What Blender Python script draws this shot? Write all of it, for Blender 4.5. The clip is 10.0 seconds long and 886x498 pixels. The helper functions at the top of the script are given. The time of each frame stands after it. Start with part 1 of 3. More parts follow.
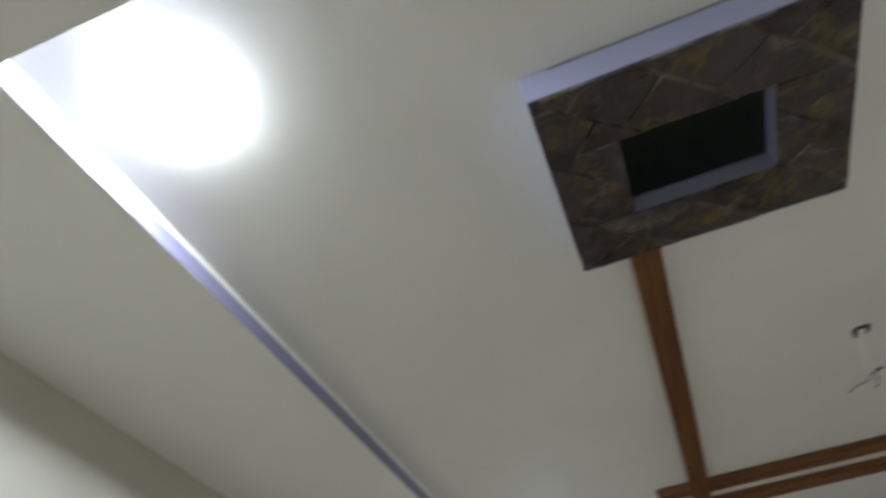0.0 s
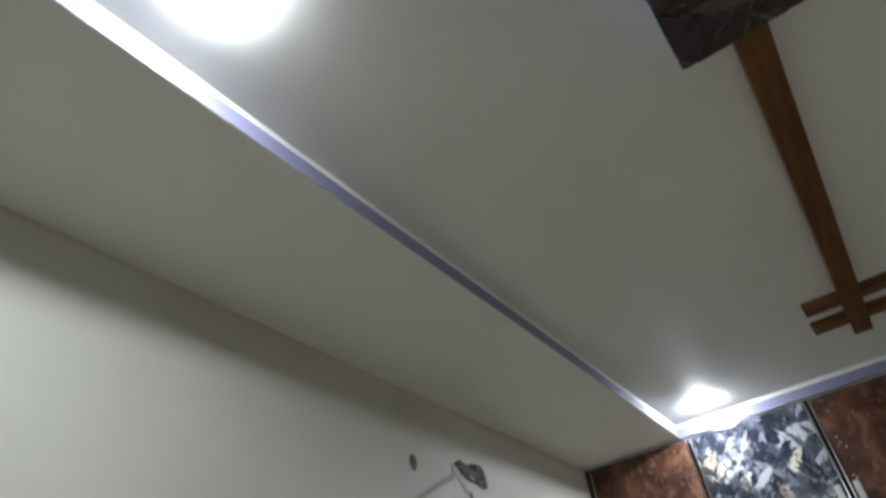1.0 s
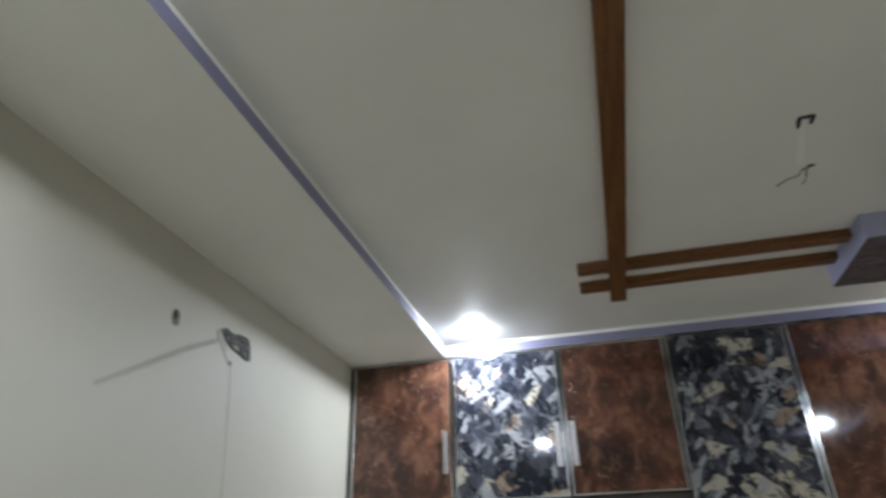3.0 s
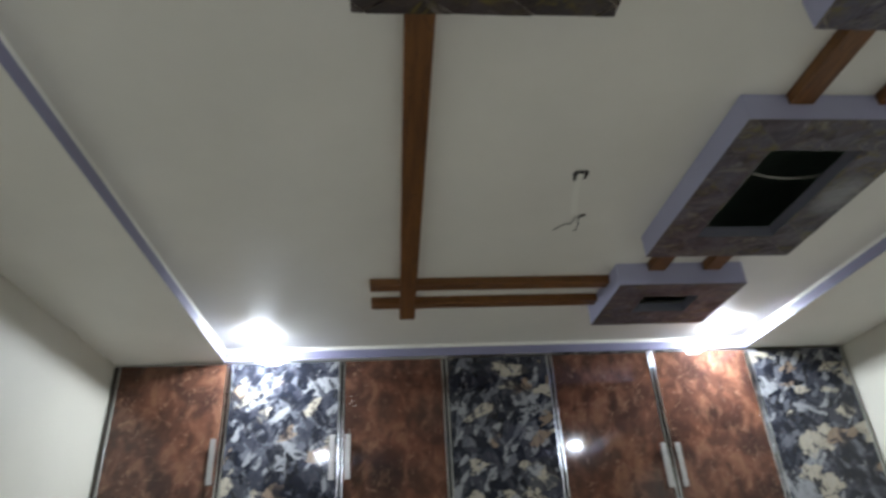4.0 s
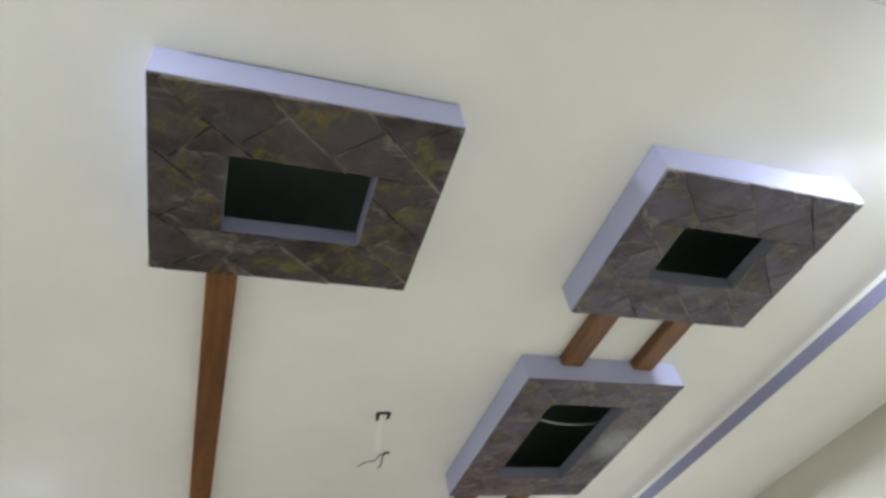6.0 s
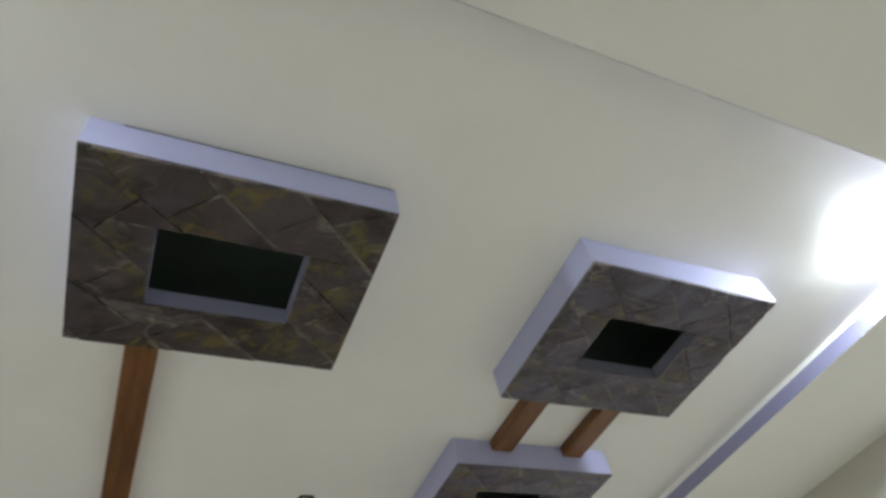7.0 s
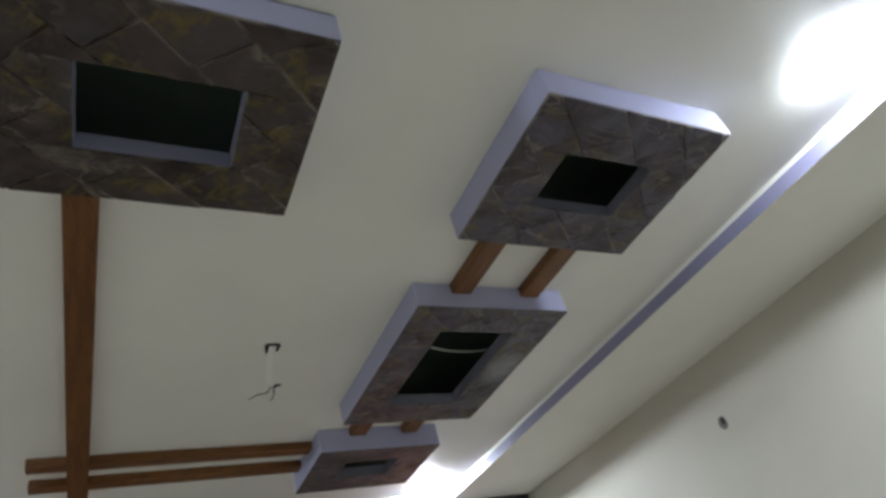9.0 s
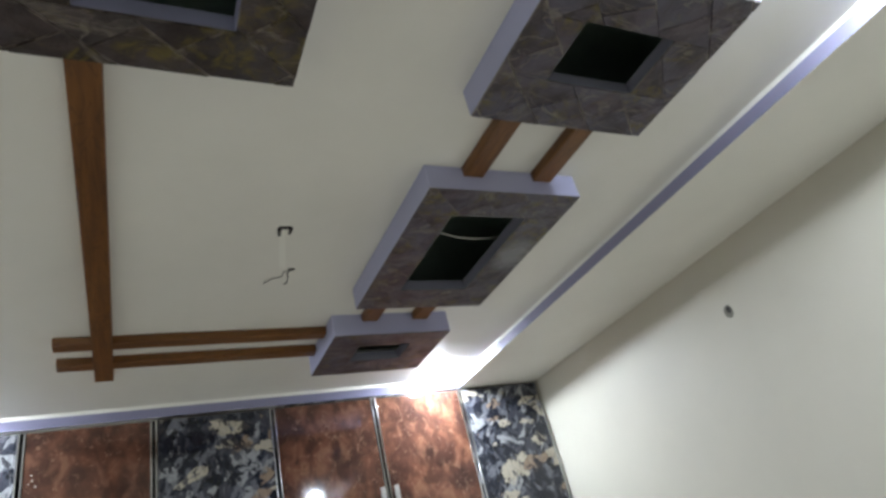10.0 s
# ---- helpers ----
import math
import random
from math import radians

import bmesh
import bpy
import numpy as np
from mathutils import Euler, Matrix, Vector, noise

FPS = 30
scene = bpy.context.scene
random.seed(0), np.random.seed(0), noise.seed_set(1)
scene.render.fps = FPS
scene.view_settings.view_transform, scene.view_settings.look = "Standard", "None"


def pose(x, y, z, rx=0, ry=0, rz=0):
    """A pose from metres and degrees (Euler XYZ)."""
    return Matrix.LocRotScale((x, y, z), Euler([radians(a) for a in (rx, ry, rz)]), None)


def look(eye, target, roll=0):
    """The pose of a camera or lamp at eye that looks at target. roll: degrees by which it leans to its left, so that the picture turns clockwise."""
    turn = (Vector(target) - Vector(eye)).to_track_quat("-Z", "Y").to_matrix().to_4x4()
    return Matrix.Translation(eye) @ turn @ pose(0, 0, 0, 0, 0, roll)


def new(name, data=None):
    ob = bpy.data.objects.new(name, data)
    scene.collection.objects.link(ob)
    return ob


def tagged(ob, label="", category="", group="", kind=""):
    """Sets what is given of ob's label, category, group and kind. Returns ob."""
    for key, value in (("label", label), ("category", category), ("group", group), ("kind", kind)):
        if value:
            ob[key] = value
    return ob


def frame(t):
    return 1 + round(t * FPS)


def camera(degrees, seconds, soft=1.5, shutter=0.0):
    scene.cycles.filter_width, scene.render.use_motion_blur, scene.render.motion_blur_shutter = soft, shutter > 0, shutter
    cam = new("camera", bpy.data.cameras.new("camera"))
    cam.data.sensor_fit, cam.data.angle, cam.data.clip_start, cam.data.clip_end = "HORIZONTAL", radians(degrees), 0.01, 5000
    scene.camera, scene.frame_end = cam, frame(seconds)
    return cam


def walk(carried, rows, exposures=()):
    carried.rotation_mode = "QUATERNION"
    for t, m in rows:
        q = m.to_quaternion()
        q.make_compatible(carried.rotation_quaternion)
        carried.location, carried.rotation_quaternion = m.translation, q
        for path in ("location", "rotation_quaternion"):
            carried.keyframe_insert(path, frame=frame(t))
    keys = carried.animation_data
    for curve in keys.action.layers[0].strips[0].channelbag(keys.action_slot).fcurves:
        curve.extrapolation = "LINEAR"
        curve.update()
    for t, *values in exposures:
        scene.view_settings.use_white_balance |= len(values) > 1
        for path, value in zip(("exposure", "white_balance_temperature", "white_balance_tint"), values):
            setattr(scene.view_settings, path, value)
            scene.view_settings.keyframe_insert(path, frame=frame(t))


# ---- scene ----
cam = camera(70.4, 10.0, soft=2.9, shutter=0.4)
# seconds and stops: the camera sets its own brightness
EXPOSURES = [(0.0, -0.13), (0.5, -0.59), (1.0, -0.84), (1.5, -0.56), (2.0, -0.51), (2.5, -0.40), (3.2, -0.31), (4.5, -0.26), (5.0, 0.08), (5.5, 1.02), (6.2, 0.88), (7.0, 0.43), (7.5, 0.14), (8.0, -0.11), (8.5, -0.31), (9.0, -0.12), (9.5, 0.08), (10.0, 0.19)]
PATH = [
    (0, (1.092, -2.785, 1.791), (0.693, -1.452, 3.228), -6.7),
    (0.5, (1.12, -2.729, 1.79), (0.326, -1.492, 3.146), -3.4),
    (1, (1.07, -2.711, 1.748), (0.248, -1.35, 2.961), -8.5),
    (1.5, (1.07, -2.694, 1.739), (0.214, -1.265, 2.846), -9.1),
    (2, (1.061, -2.693, 1.735), (0.227, -1.216, 2.795), -8.8),
    (2.5, (1.068, -2.678, 1.726), (0.411, -1.101, 2.765), -4.5),
    (3, (1.102, -2.651, 1.707), (0.676, -0.936, 2.644), -1.5),
    (3.2, (1.106, -2.641, 1.702), (0.806, -0.888, 2.618), -1.3),
    (4.3, (1.177, -2.643, 1.721), (1.447, -0.929, 2.716), -5.1),
    (4.5, (1.191, -2.659, 1.731), (1.508, -0.992, 2.789), -6.5),
    (5, (1.211, -2.696, 1.75), (1.654, -1.151, 2.939), -8.2),
    (5.5, (1.219, -2.734, 1.758), (1.707, -1.303, 3.067), -10.0),
    (5.7, (1.224, -2.751, 1.765), (1.776, -1.375, 3.107), -10.7),
    (7, (1.251, -2.802, 1.77), (1.993, -1.72, 3.28), -15.4),
    (7.5, (1.253, -2.819, 1.77), (2.123, -1.87, 3.3), -18.8),
    (8, (1.271, -2.831, 1.772), (2.196, -1.81, 3.222), -19.1),
    (8.5, (1.303, -2.769, 1.762), (2.257, -1.554, 3.032), -18.3),
    (9, (1.287, -2.755, 1.747), (2.189, -1.426, 2.939), -17.2),
    (9.5, (1.293, -2.719, 1.73), (2.214, -1.275, 2.764), -16.2),
    (10, (1.287, -2.709, 1.708), (2.178, -1.195, 2.664), -15.0),
]
walk(cam, [(t, look(eye, target, roll)) for t, eye, target, roll in PATH], EXPOSURES)

# ---- light: four round LED lamps in the corners of the tray, no daylight ----
world = bpy.data.worlds.new("world")
world.use_nodes = True
scene.world = world
world.node_tree.nodes["Background"].inputs["Color"].default_value = (0.0, 0.0, 0.0, 1)
world.node_tree.nodes["Background"].inputs["Strength"].default_value = 0.0
LAMP_STRENGTH = 780.0
LAMP_COLOUR = (0.885, 0.98, 1.10, 1)

# ---- plan, in metres: x along the wardrobe, y towards it, z up ----
ROOM_X0, ROOM_X1, ROOM_Y0 = -0.012, 3.23, -3.7
SOFFIT = 2.6
CEIL = 2.654
TX0, TX1, TY0, TY1 = 0.439, 2.763, -2.607, 0.0
FASCIA = 0.039
FRAME_LOW = 2.580
# frames: outer x0, x1, y0, y1 and opening x0, x1, y0, y1
FRAMES = [
    (1.089, 1.554, -2.268, -1.880, 1.204, 1.438, -2.148, -1.985),
    (1.939, 2.412, -2.264, -1.861, 2.059, 2.287, -2.140, -1.988),
    (1.945, 2.408, -1.607, -0.953, 2.056, 2.289, -1.495, -1.077),
    (1.922, 2.369, -0.765, -0.402, 2.040, 2.241, -0.667, -0.525),
]


# ---- materials ----
class Nodes:
    """A small writer of node materials."""

    def __init__(self, name):
        self.mat = bpy.data.materials.new(name)
        self.mat.use_nodes = True
        self.tree = self.mat.node_tree
        self.bsdf = self.tree.nodes["Principled BSDF"]
        self.coords = self.add("ShaderNodeTexCoord").outputs["Object"]

    def add(self, kind, **values):
        node = self.tree.nodes.new(kind)
        for key, value in values.items():
            node.inputs[key].default_value = value
        return node

    def link(self, a, b):
        self.tree.links.new(a, b)

    def scaled(self, scale, rotation=(0, 0, 0), vector=None):
        node = self.add("ShaderNodeMapping", Scale=scale, Rotation=rotation)
        self.link(vector or self.coords, node.inputs["Vector"])
        return node.outputs["Vector"]

    def noise(self, scale, detail=4.0, rough=0.55, distortion=0.0, vector=None):
        node = self.add("ShaderNodeTexNoise", Scale=scale, Detail=detail, Roughness=rough, Distortion=distortion)
        self.link(vector or self.coords, node.inputs["Vector"])
        return node.outputs["Fac"]

    def cells(self, scale, feature, output, vector):
        node = self.add("ShaderNodeTexVoronoi", Scale=scale)
        node.feature = feature
        self.link(vector, node.inputs["Vector"])
        return node.outputs[output]

    def warped(self, scale, amount, vector, detail=3.0):
        """The coordinates pushed about by a broad noise."""
        node = self.add("ShaderNodeTexNoise", Scale=scale, Detail=detail, Roughness=0.62)
        self.link(vector, node.inputs["Vector"])
        push = self.add("ShaderNodeVectorMath")
        push.operation = "MULTIPLY_ADD"
        self.link(node.outputs["Color"], push.inputs[0])
        push.inputs[1].default_value = (amount,) * 3
        self.link(vector, push.inputs[2])
        return push.outputs[0]

    def ramp(self, fac, stops, constant=False):
        node = self.tree.nodes.new("ShaderNodeValToRGB")
        if constant:
            node.color_ramp.interpolation = "CONSTANT"
        while len(node.color_ramp.elements) < len(stops):
            node.color_ramp.elements.new(0.5)
        for e, (p, c) in zip(node.color_ramp.elements, stops):
            e.position, e.color = p, (*c, 1)
        self.link(fac, node.inputs["Fac"])
        return node.outputs["Color"]

    def mix(self, fac, a, b, blend="MIX"):
        node = self.tree.nodes.new("ShaderNodeMix")
        node.data_type, node.blend_type = "RGBA", blend
        for slot, value in ((0, fac), (6, a), (7, b)):
            if isinstance(value, (int, float)):
                node.inputs[slot].default_value = value
            elif isinstance(value, tuple):
                node.inputs[slot].default_value = (*value, 1)
            else:
                self.link(value, node.inputs[slot])
        return node.outputs[2]

    def math(self, op, a, b):
        node = self.tree.nodes.new("ShaderNodeMath")
        node.operation = op
        for slot, value in enumerate((a, b)):
            if isinstance(value, (int, float)):
                node.inputs[slot].default_value = value
            else:
                self.link(value, node.inputs[slot])
        return node.outputs[0]

    def bump(self, height, strength, distance=0.002):
        node = self.add("ShaderNodeBump", Strength=strength, Distance=distance)
        self.link(height, node.inputs["Height"])
        self.link(node.outputs["Normal"], self.bsdf.inputs["Normal"])

    def finish(self, colour, rough=0.5, metal=0.0):
        for key, value in (("Base Color", colour), ("Roughness", rough), ("Metallic", metal)):
            if isinstance(value, tuple):
                value = (*value, 1)
            if isinstance(value, (int, float, tuple)):
                self.bsdf.inputs[key].default_value = value
            else:
                self.link(value, self.bsdf.inputs[key])
        return self.mat


def painted(name, base, spread=0.05, rough=0.55, bump=0.35):
    """Wall paint: broad uneven rolling, fine grain, a few scuffs."""
    n = Nodes(name)
    broad = n.noise(1.7, 5, 0.6)
    low = tuple(c * (1 - spread) for c in base)
    high = tuple(min(c * (1 + spread), 0.95) for c in base)
    col = n.ramp(broad, [(0.3, low), (0.7, high)])
    smear = n.ramp(n.noise(6.0, 6, 0.7, 0.6), [(0.62, (0, 0, 0)), (0.8, (1, 1, 1))])
    col = n.mix(n.math("MULTIPLY", smear, 0.25), col, tuple(c * 0.9 for c in base))
    waves = n.math("MULTIPLY", n.noise(2.6, 3, 0.5), 1.0)
    grain = n.math("MULTIPLY", n.noise(150.0, 3), 0.05)
    n.bump(n.math("ADD", waves, grain), bump, 0.012)
    return n.finish(col, rough)


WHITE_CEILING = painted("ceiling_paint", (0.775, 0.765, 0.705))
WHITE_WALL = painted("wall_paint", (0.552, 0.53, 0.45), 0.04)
LILAC = painted("lilac_paint", (0.42, 0.43, 0.61), 0.05, 0.5)
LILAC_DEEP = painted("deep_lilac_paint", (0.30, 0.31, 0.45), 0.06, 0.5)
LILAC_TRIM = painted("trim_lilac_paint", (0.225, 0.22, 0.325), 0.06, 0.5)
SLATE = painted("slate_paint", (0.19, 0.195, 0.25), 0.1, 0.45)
CONCRETE = painted("bare_concrete", (0.34, 0.43, 0.37), 0.2, 0.9)
SMEAR = painted("dry_plaster", (0.52, 0.51, 0.455), 0.10, 0.8)
PUTTY = painted("fresh_putty", (0.83, 0.825, 0.765), 0.03, 0.7)
GROOVE = painted("filled_groove", (0.44, 0.43, 0.37), 0.10, 0.8)


def stone_material(name, highlit, grey_share=0.6, lift=1.0, creased=0.54, cool=1.0, tone_spots=()):
    """Dark painted stone: mauve brown with olive and ochre patches, pale veins and creases; edges can take painted
    highlights.
    """
    n = Nodes(name)
    info = n.tree.nodes.new("ShaderNodeObjectInfo")
    moved = n.add("ShaderNodeVectorMath")
    moved.operation = "ADD"
    n.link(n.coords, moved.inputs[0])
    n.link(info.outputs["Random"], moved.inputs[1])
    v = moved.outputs[0]
    tones = ((0.020, 0.014, 0.012), (0.040, 0.028, 0.024), (0.066, 0.047, 0.040), (0.100, 0.074, 0.062))
    tones = [(r * lift / cool ** 0.3, g * lift, b * lift * cool) for r, g, b in tones]
    base = n.ramp(n.noise(9.0, 7, 0.62, 0.7, v), list(zip((0.30, 0.46, 0.58, 0.74), tones)))
    grey = n.ramp(n.noise(8.0, 5, 0.6, 0.6, n.scaled((1, 1, 1), (0, 0, 1.9), v)), [(0.44, (0, 0, 0)), (0.64, (grey_share,) * 3)])
    base = n.mix(grey, base, (0.084 * lift / cool ** 0.3, 0.072 * lift, 0.070 * lift * cool))
    ochre = n.ramp(n.noise(24.0, 6, 0.7, 1.0, v), [(0.46, (0, 0, 0)), (0.60, (1, 1, 1))])
    where = n.ramp(n.noise(6.0, 4, 0.6, 0.6, n.scaled((1, 1.5, 1), (0, 0, 0.6), v)), [(0.50, (0.03, 0.03, 0.03)), (0.60, (1, 1, 1))])
    ochre = n.mix(1.0, ochre, where, "MULTIPLY")
    base = n.mix(n.math("MULTIPLY", ochre, 0.75), base, (0.152, 0.122, 0.026))
    # pale creases in two directions, broken along their length
    height = n.math("MULTIPLY", n.noise(11.0, 5, 0.6, 0.8, v), 1.0)
    for turn, size, share in ((0.75, 3.6, 0.42), (-0.80, 4.6, 0.38)):
        line = n.noise(size, 4, 0.55, 0.9, n.scaled((1.0, 2.8, 1.0), (0, 0, turn), v))
        crease = n.ramp(line, [(0.468, (0, 0, 0)), (0.494, (1, 1, 1)), (0.502, (1, 1, 1)), (0.508, (0, 0, 0))])
        broken = n.ramp(n.noise(2.1 * size, 3, 0.5, 0.0, v), [(creased, (0, 0, 0)), (creased + 0.12, (share,) * 3)])
        crease = n.mix(1.0, crease, broken, "MULTIPLY")
        base = n.mix(crease, base, (0.30, 0.262, 0.215))
        height = n.math("ADD", height, n.math("MULTIPLY", crease, 0.5))
    if highlit:
        # broken pale highlights along the rims, painted into the colour
        pale = n.ramp(n.noise(14.0, 4, 0.6, 0.3), [(0.46, (0, 0, 0)), (0.60, (0.70, 0.70, 0.70))])
        base = n.mix(pale, base, (0.31, 0.265, 0.230))
    for x, y, reach, colour in tone_spots:
        away = n.add("ShaderNodeVectorMath")
        away.operation = "DISTANCE"
        n.link(n.scaled((1.5, 1.0, 0.0), (0, 0, 0), n.warped(14.0, 0.05, n.coords)), away.inputs[0])
        away.inputs[1].default_value = (1.5 * (x + 0.025), y + 0.025, 0.0)
        spot = n.ramp(away.outputs["Value"], [(0.35 * reach, (0.75, 0.75, 0.75)), (reach, (0, 0, 0))])
        base = n.mix(spot, base, colour)
    n.bump(height, 1.0, 0.012)
    n.bsdf.inputs["Specular IOR Level"].default_value = 0.32
    return n.finish(base, 0.42)


STONE, STONE_EDGE = stone_material("painted_stone", False, 0.6, 0.94, 0.52, 1.12), stone_material("highlit_stone_edge", True, 0.6, 0.94, 0.52, 1.12)
STONE_MAUVE, MAUVE_EDGE = stone_material("mauve_stone", False, 0.85, 1.4, 0.47, 1.42), stone_material("mauve_stone_edge", True, 0.85, 1.4, 0.47, 1.42)

# one pale and one dark soft-edged spot on the long frame's east strip
TONE_SPOTS = ((2.352, -1.300, 0.11, (0.28, 0.29, 0.31)), (2.338, -1.150, 0.06, (0.040, 0.034, 0.038)))
STONE_SPOTTED = stone_material("spotted_mauve_stone", False, 0.85, 1.4, 0.47, 1.42, TONE_SPOTS)


def joint_material():
    n = Nodes("stone_joint")
    return n.finish(n.ramp(n.noise(30, 5), [(0.3, (0.012, 0.010, 0.010)), (0.7, (0.035, 0.030, 0.027))]), 0.7)


JOINT = joint_material()


def wood_material(axis):
    """Orange-brown stained wood laminate with grain along one axis."""
    n = Nodes("stained_wood_" + "xyz"[axis])
    stretch = [40.0, 40.0, 40.0]
    stretch[axis] = 2.2
    v = n.scaled(tuple(stretch))
    grain = n.noise(1.0, 6, 0.6, 1.4, v)
    col = n.ramp(grain, [(0.26, (0.085, 0.032, 0.008)), (0.5, (0.160, 0.064, 0.015)), (0.74, (0.212, 0.090, 0.022))])
    stretch = [30.0, 30.0, 30.0]
    stretch[axis] = 7.0
    arch = n.noise(1.0, 2, 0.45, 0.6, n.scaled(tuple(stretch)))
    rings = n.math("FRACT", n.math("MULTIPLY", arch, 7.0), 0.0)
    col = n.mix(n.ramp(rings, [(0.0, (0.62, 0.62, 0.62)), (0.22, (0, 0, 0)), (0.9, (0, 0, 0)), (1.0, (0.62, 0.62, 0.62))]), col, (0.075, 0.030, 0.010))
    knots = n.ramp(n.noise(7.0, 3, 0.5, 0.5), [(0.62, (0, 0, 0)), (0.78, (1, 1, 1))])
    col = n.mix(n.math("MULTIPLY", knots, 0.6), col, (0.070, 0.028, 0.010))
    n.bump(grain, 0.2, 0.001)
    return n.finish(col, 0.45)


WOOD_X, WOOD_Y = wood_material(0), wood_material(1)


def brown_laminate():
    """Glossy rust-brown mottled laminate."""
    n = Nodes("rust_laminate")
    info = n.tree.nodes.new("ShaderNodeObjectInfo")
    moved = n.add("ShaderNodeVectorMath")
    moved.operation = "ADD"
    n.link(n.coords, moved.inputs[0])
    n.link(n.math("MULTIPLY", info.outputs["Random"], 7.0), moved.inputs[1])
    v = moved.outputs[0]
    cloud = n.noise(6.0, 4, 0.55, 0.4, n.scaled((0.95, 1, 1.05), (0, 0.2, 0), v))
    col = n.ramp(cloud, [(0.30, (0.030, 0.016, 0.013)), (0.45, (0.069, 0.030, 0.021)), (0.56, (0.112, 0.048, 0.030)), (0.72, (0.159, 0.074, 0.044))])
    flame = n.noise(15.0, 4, 0.55, 0.5, n.scaled((1.2, 1, 0.8), (0, 0.15, 0), v))
    col = n.mix(n.ramp(flame, [(0.36, (0.65, 0.65, 0.65)), (0.50, (0, 0, 0))]), col, (0.040, 0.020, 0.016))
    col = n.mix(n.ramp(flame, [(0.53, (0, 0, 0)), (0.66, (0.5, 0.5, 0.5))]), col, (0.207, 0.103, 0.062))
    # pale flame rims, broken into short curved strokes
    for turn, size in ((0.2, 12.0), (-0.35, 16.0)):
        line = n.noise(size, 3, 0.5, 0.8, n.scaled((1.25, 1, 0.75), (0, turn, 0), v))
        line = n.ramp(line, [(0.475, (0, 0, 0)), (0.50, (0.55, 0.55, 0.55)), (0.507, (0, 0, 0))])
        broken = n.ramp(n.noise(1.7 * size, 3, 0.5, 0.3, v), [(0.52, (0, 0, 0)), (0.62, (0.9, 0.9, 0.9))])
        col = n.mix(n.mix(1.0, line, broken, "MULTIPLY"), col, (0.331, 0.194, 0.125))
    fleck = n.noise(60.0, 3, 0.6, 0.2, n.scaled((0.7, 1, 1.4), (0, 0, 0), v))
    col = n.mix(n.ramp(fleck, [(0.69, (0, 0, 0)), (0.74, (0.45, 0.45, 0.45))]), col, (0.386, 0.252, 0.171))
    return n.finish(col, 0.07)


def blue_laminate():
    """Glossy navy and grey marble print with cream chips."""
    n = Nodes("marble_laminate")
    info = n.tree.nodes.new("ShaderNodeObjectInfo")
    moved = n.add("ShaderNodeVectorMath")
    moved.operation = "ADD"
    n.link(n.coords, moved.inputs[0])
    n.link(n.math("MULTIPLY", info.outputs["Random"], 9.0), moved.inputs[1])
    v = moved.outputs[0]
    col = n.ramp(n.noise(9.0, 6, 0.62, 0.6, n.scaled((1.3, 1, 0.8), (0, 0.4, 0), v)), [(0.36, (0.006, 0.007, 0.011)), (0.53, (0.015, 0.017, 0.025)), (0.62, (0.055, 0.058, 0.074)), (0.74, (0.17, 0.175, 0.19))])
    navy, slate, grey = (0.013, 0.014, 0.020), (0.044, 0.047, 0.060), (0.125, 0.130, 0.148)
    cream, tan, pale = (0.40, 0.36, 0.285), (0.26, 0.19, 0.135), (0.27, 0.275, 0.285)
    # torn chips: turn, cell size, stretch, ragging, and the shares of the tones
    for turn, size, stretch, rag, first, tones in (
        (0.7, 18.0, 2.0, 0.15, 0.55, (slate, navy, grey)),
        (-0.45, 18.0, 2.3, 0.13, 0.60, (grey, pale, slate)),
        (0.95, 8.5, 1.7, 0.16, 0.835, (cream, cream, pale)),
        (-0.8, 12.0, 1.9, 0.13, 0.86, (tan, pale, cream)),
        (0.4, 13.0, 2.2, 0.22, 0.74, (navy, slate, navy)),
    ):
        w = n.warped(8.0, rag, n.scaled((stretch, 1.0, 1.0), (0, 0, 0), n.scaled((1, 1, 1), (0, 1.3 * turn, 0), v)), 5.0)
        step = (1 - first) / 3
        pick = n.add("ShaderNodeSeparateColor")
        n.link(n.cells(size, "F1", "Color", w), pick.inputs[0])
        share = pick.outputs[0]
        chip = n.ramp(share, [(0.0, tones[0]), (first + step, tones[1]), (first + 2 * step, tones[2])], True)
        inside = n.ramp(n.cells(size, "DISTANCE_TO_EDGE", "Distance", w), [(0.005, (0, 0, 0)), (0.035, (0.92, 0.92, 0.92))])
        mask = n.mix(1.0, inside, n.ramp(share, [(0.0, (0, 0, 0)), (first, (1, 1, 1))], True), "MULTIPLY")
        torn = n.ramp(n.noise(18.0, 5, 0.6, 0.6, w), [(0.37, (0, 0, 0)), (0.42, (1, 1, 1))])
        col = n.mix(n.mix(1.0, mask, torn, "MULTIPLY"), col, chip)
    fine = n.noise(38.0, 5, 0.62, 0.4, n.scaled((2.4, 1.0, 0.8), (0, 0.6, 0), v))
    col = n.mix(n.ramp(fine, [(0.34, (0.6, 0.6, 0.6)), (0.46, (0, 0, 0))]), col, (0.022, 0.023, 0.034))
    col = n.mix(n.ramp(fine, [(0.60, (0, 0, 0)), (0.70, (0.4, 0.4, 0.4))]), col, (0.30, 0.295, 0.30))
    return n.finish(col, 0.06)


BROWN, BLUE = brown_laminate(), blue_laminate()


def plain(name, colour, rough, metal=0.0, grain=40.0):
    n = Nodes(name)
    col = n.ramp(n.noise(grain, 4), [(0.3, tuple(c * 0.85 for c in colour)), (0.7, tuple(min(1, c * 1.1) for c in colour))])
    return n.finish(col, rough, metal)


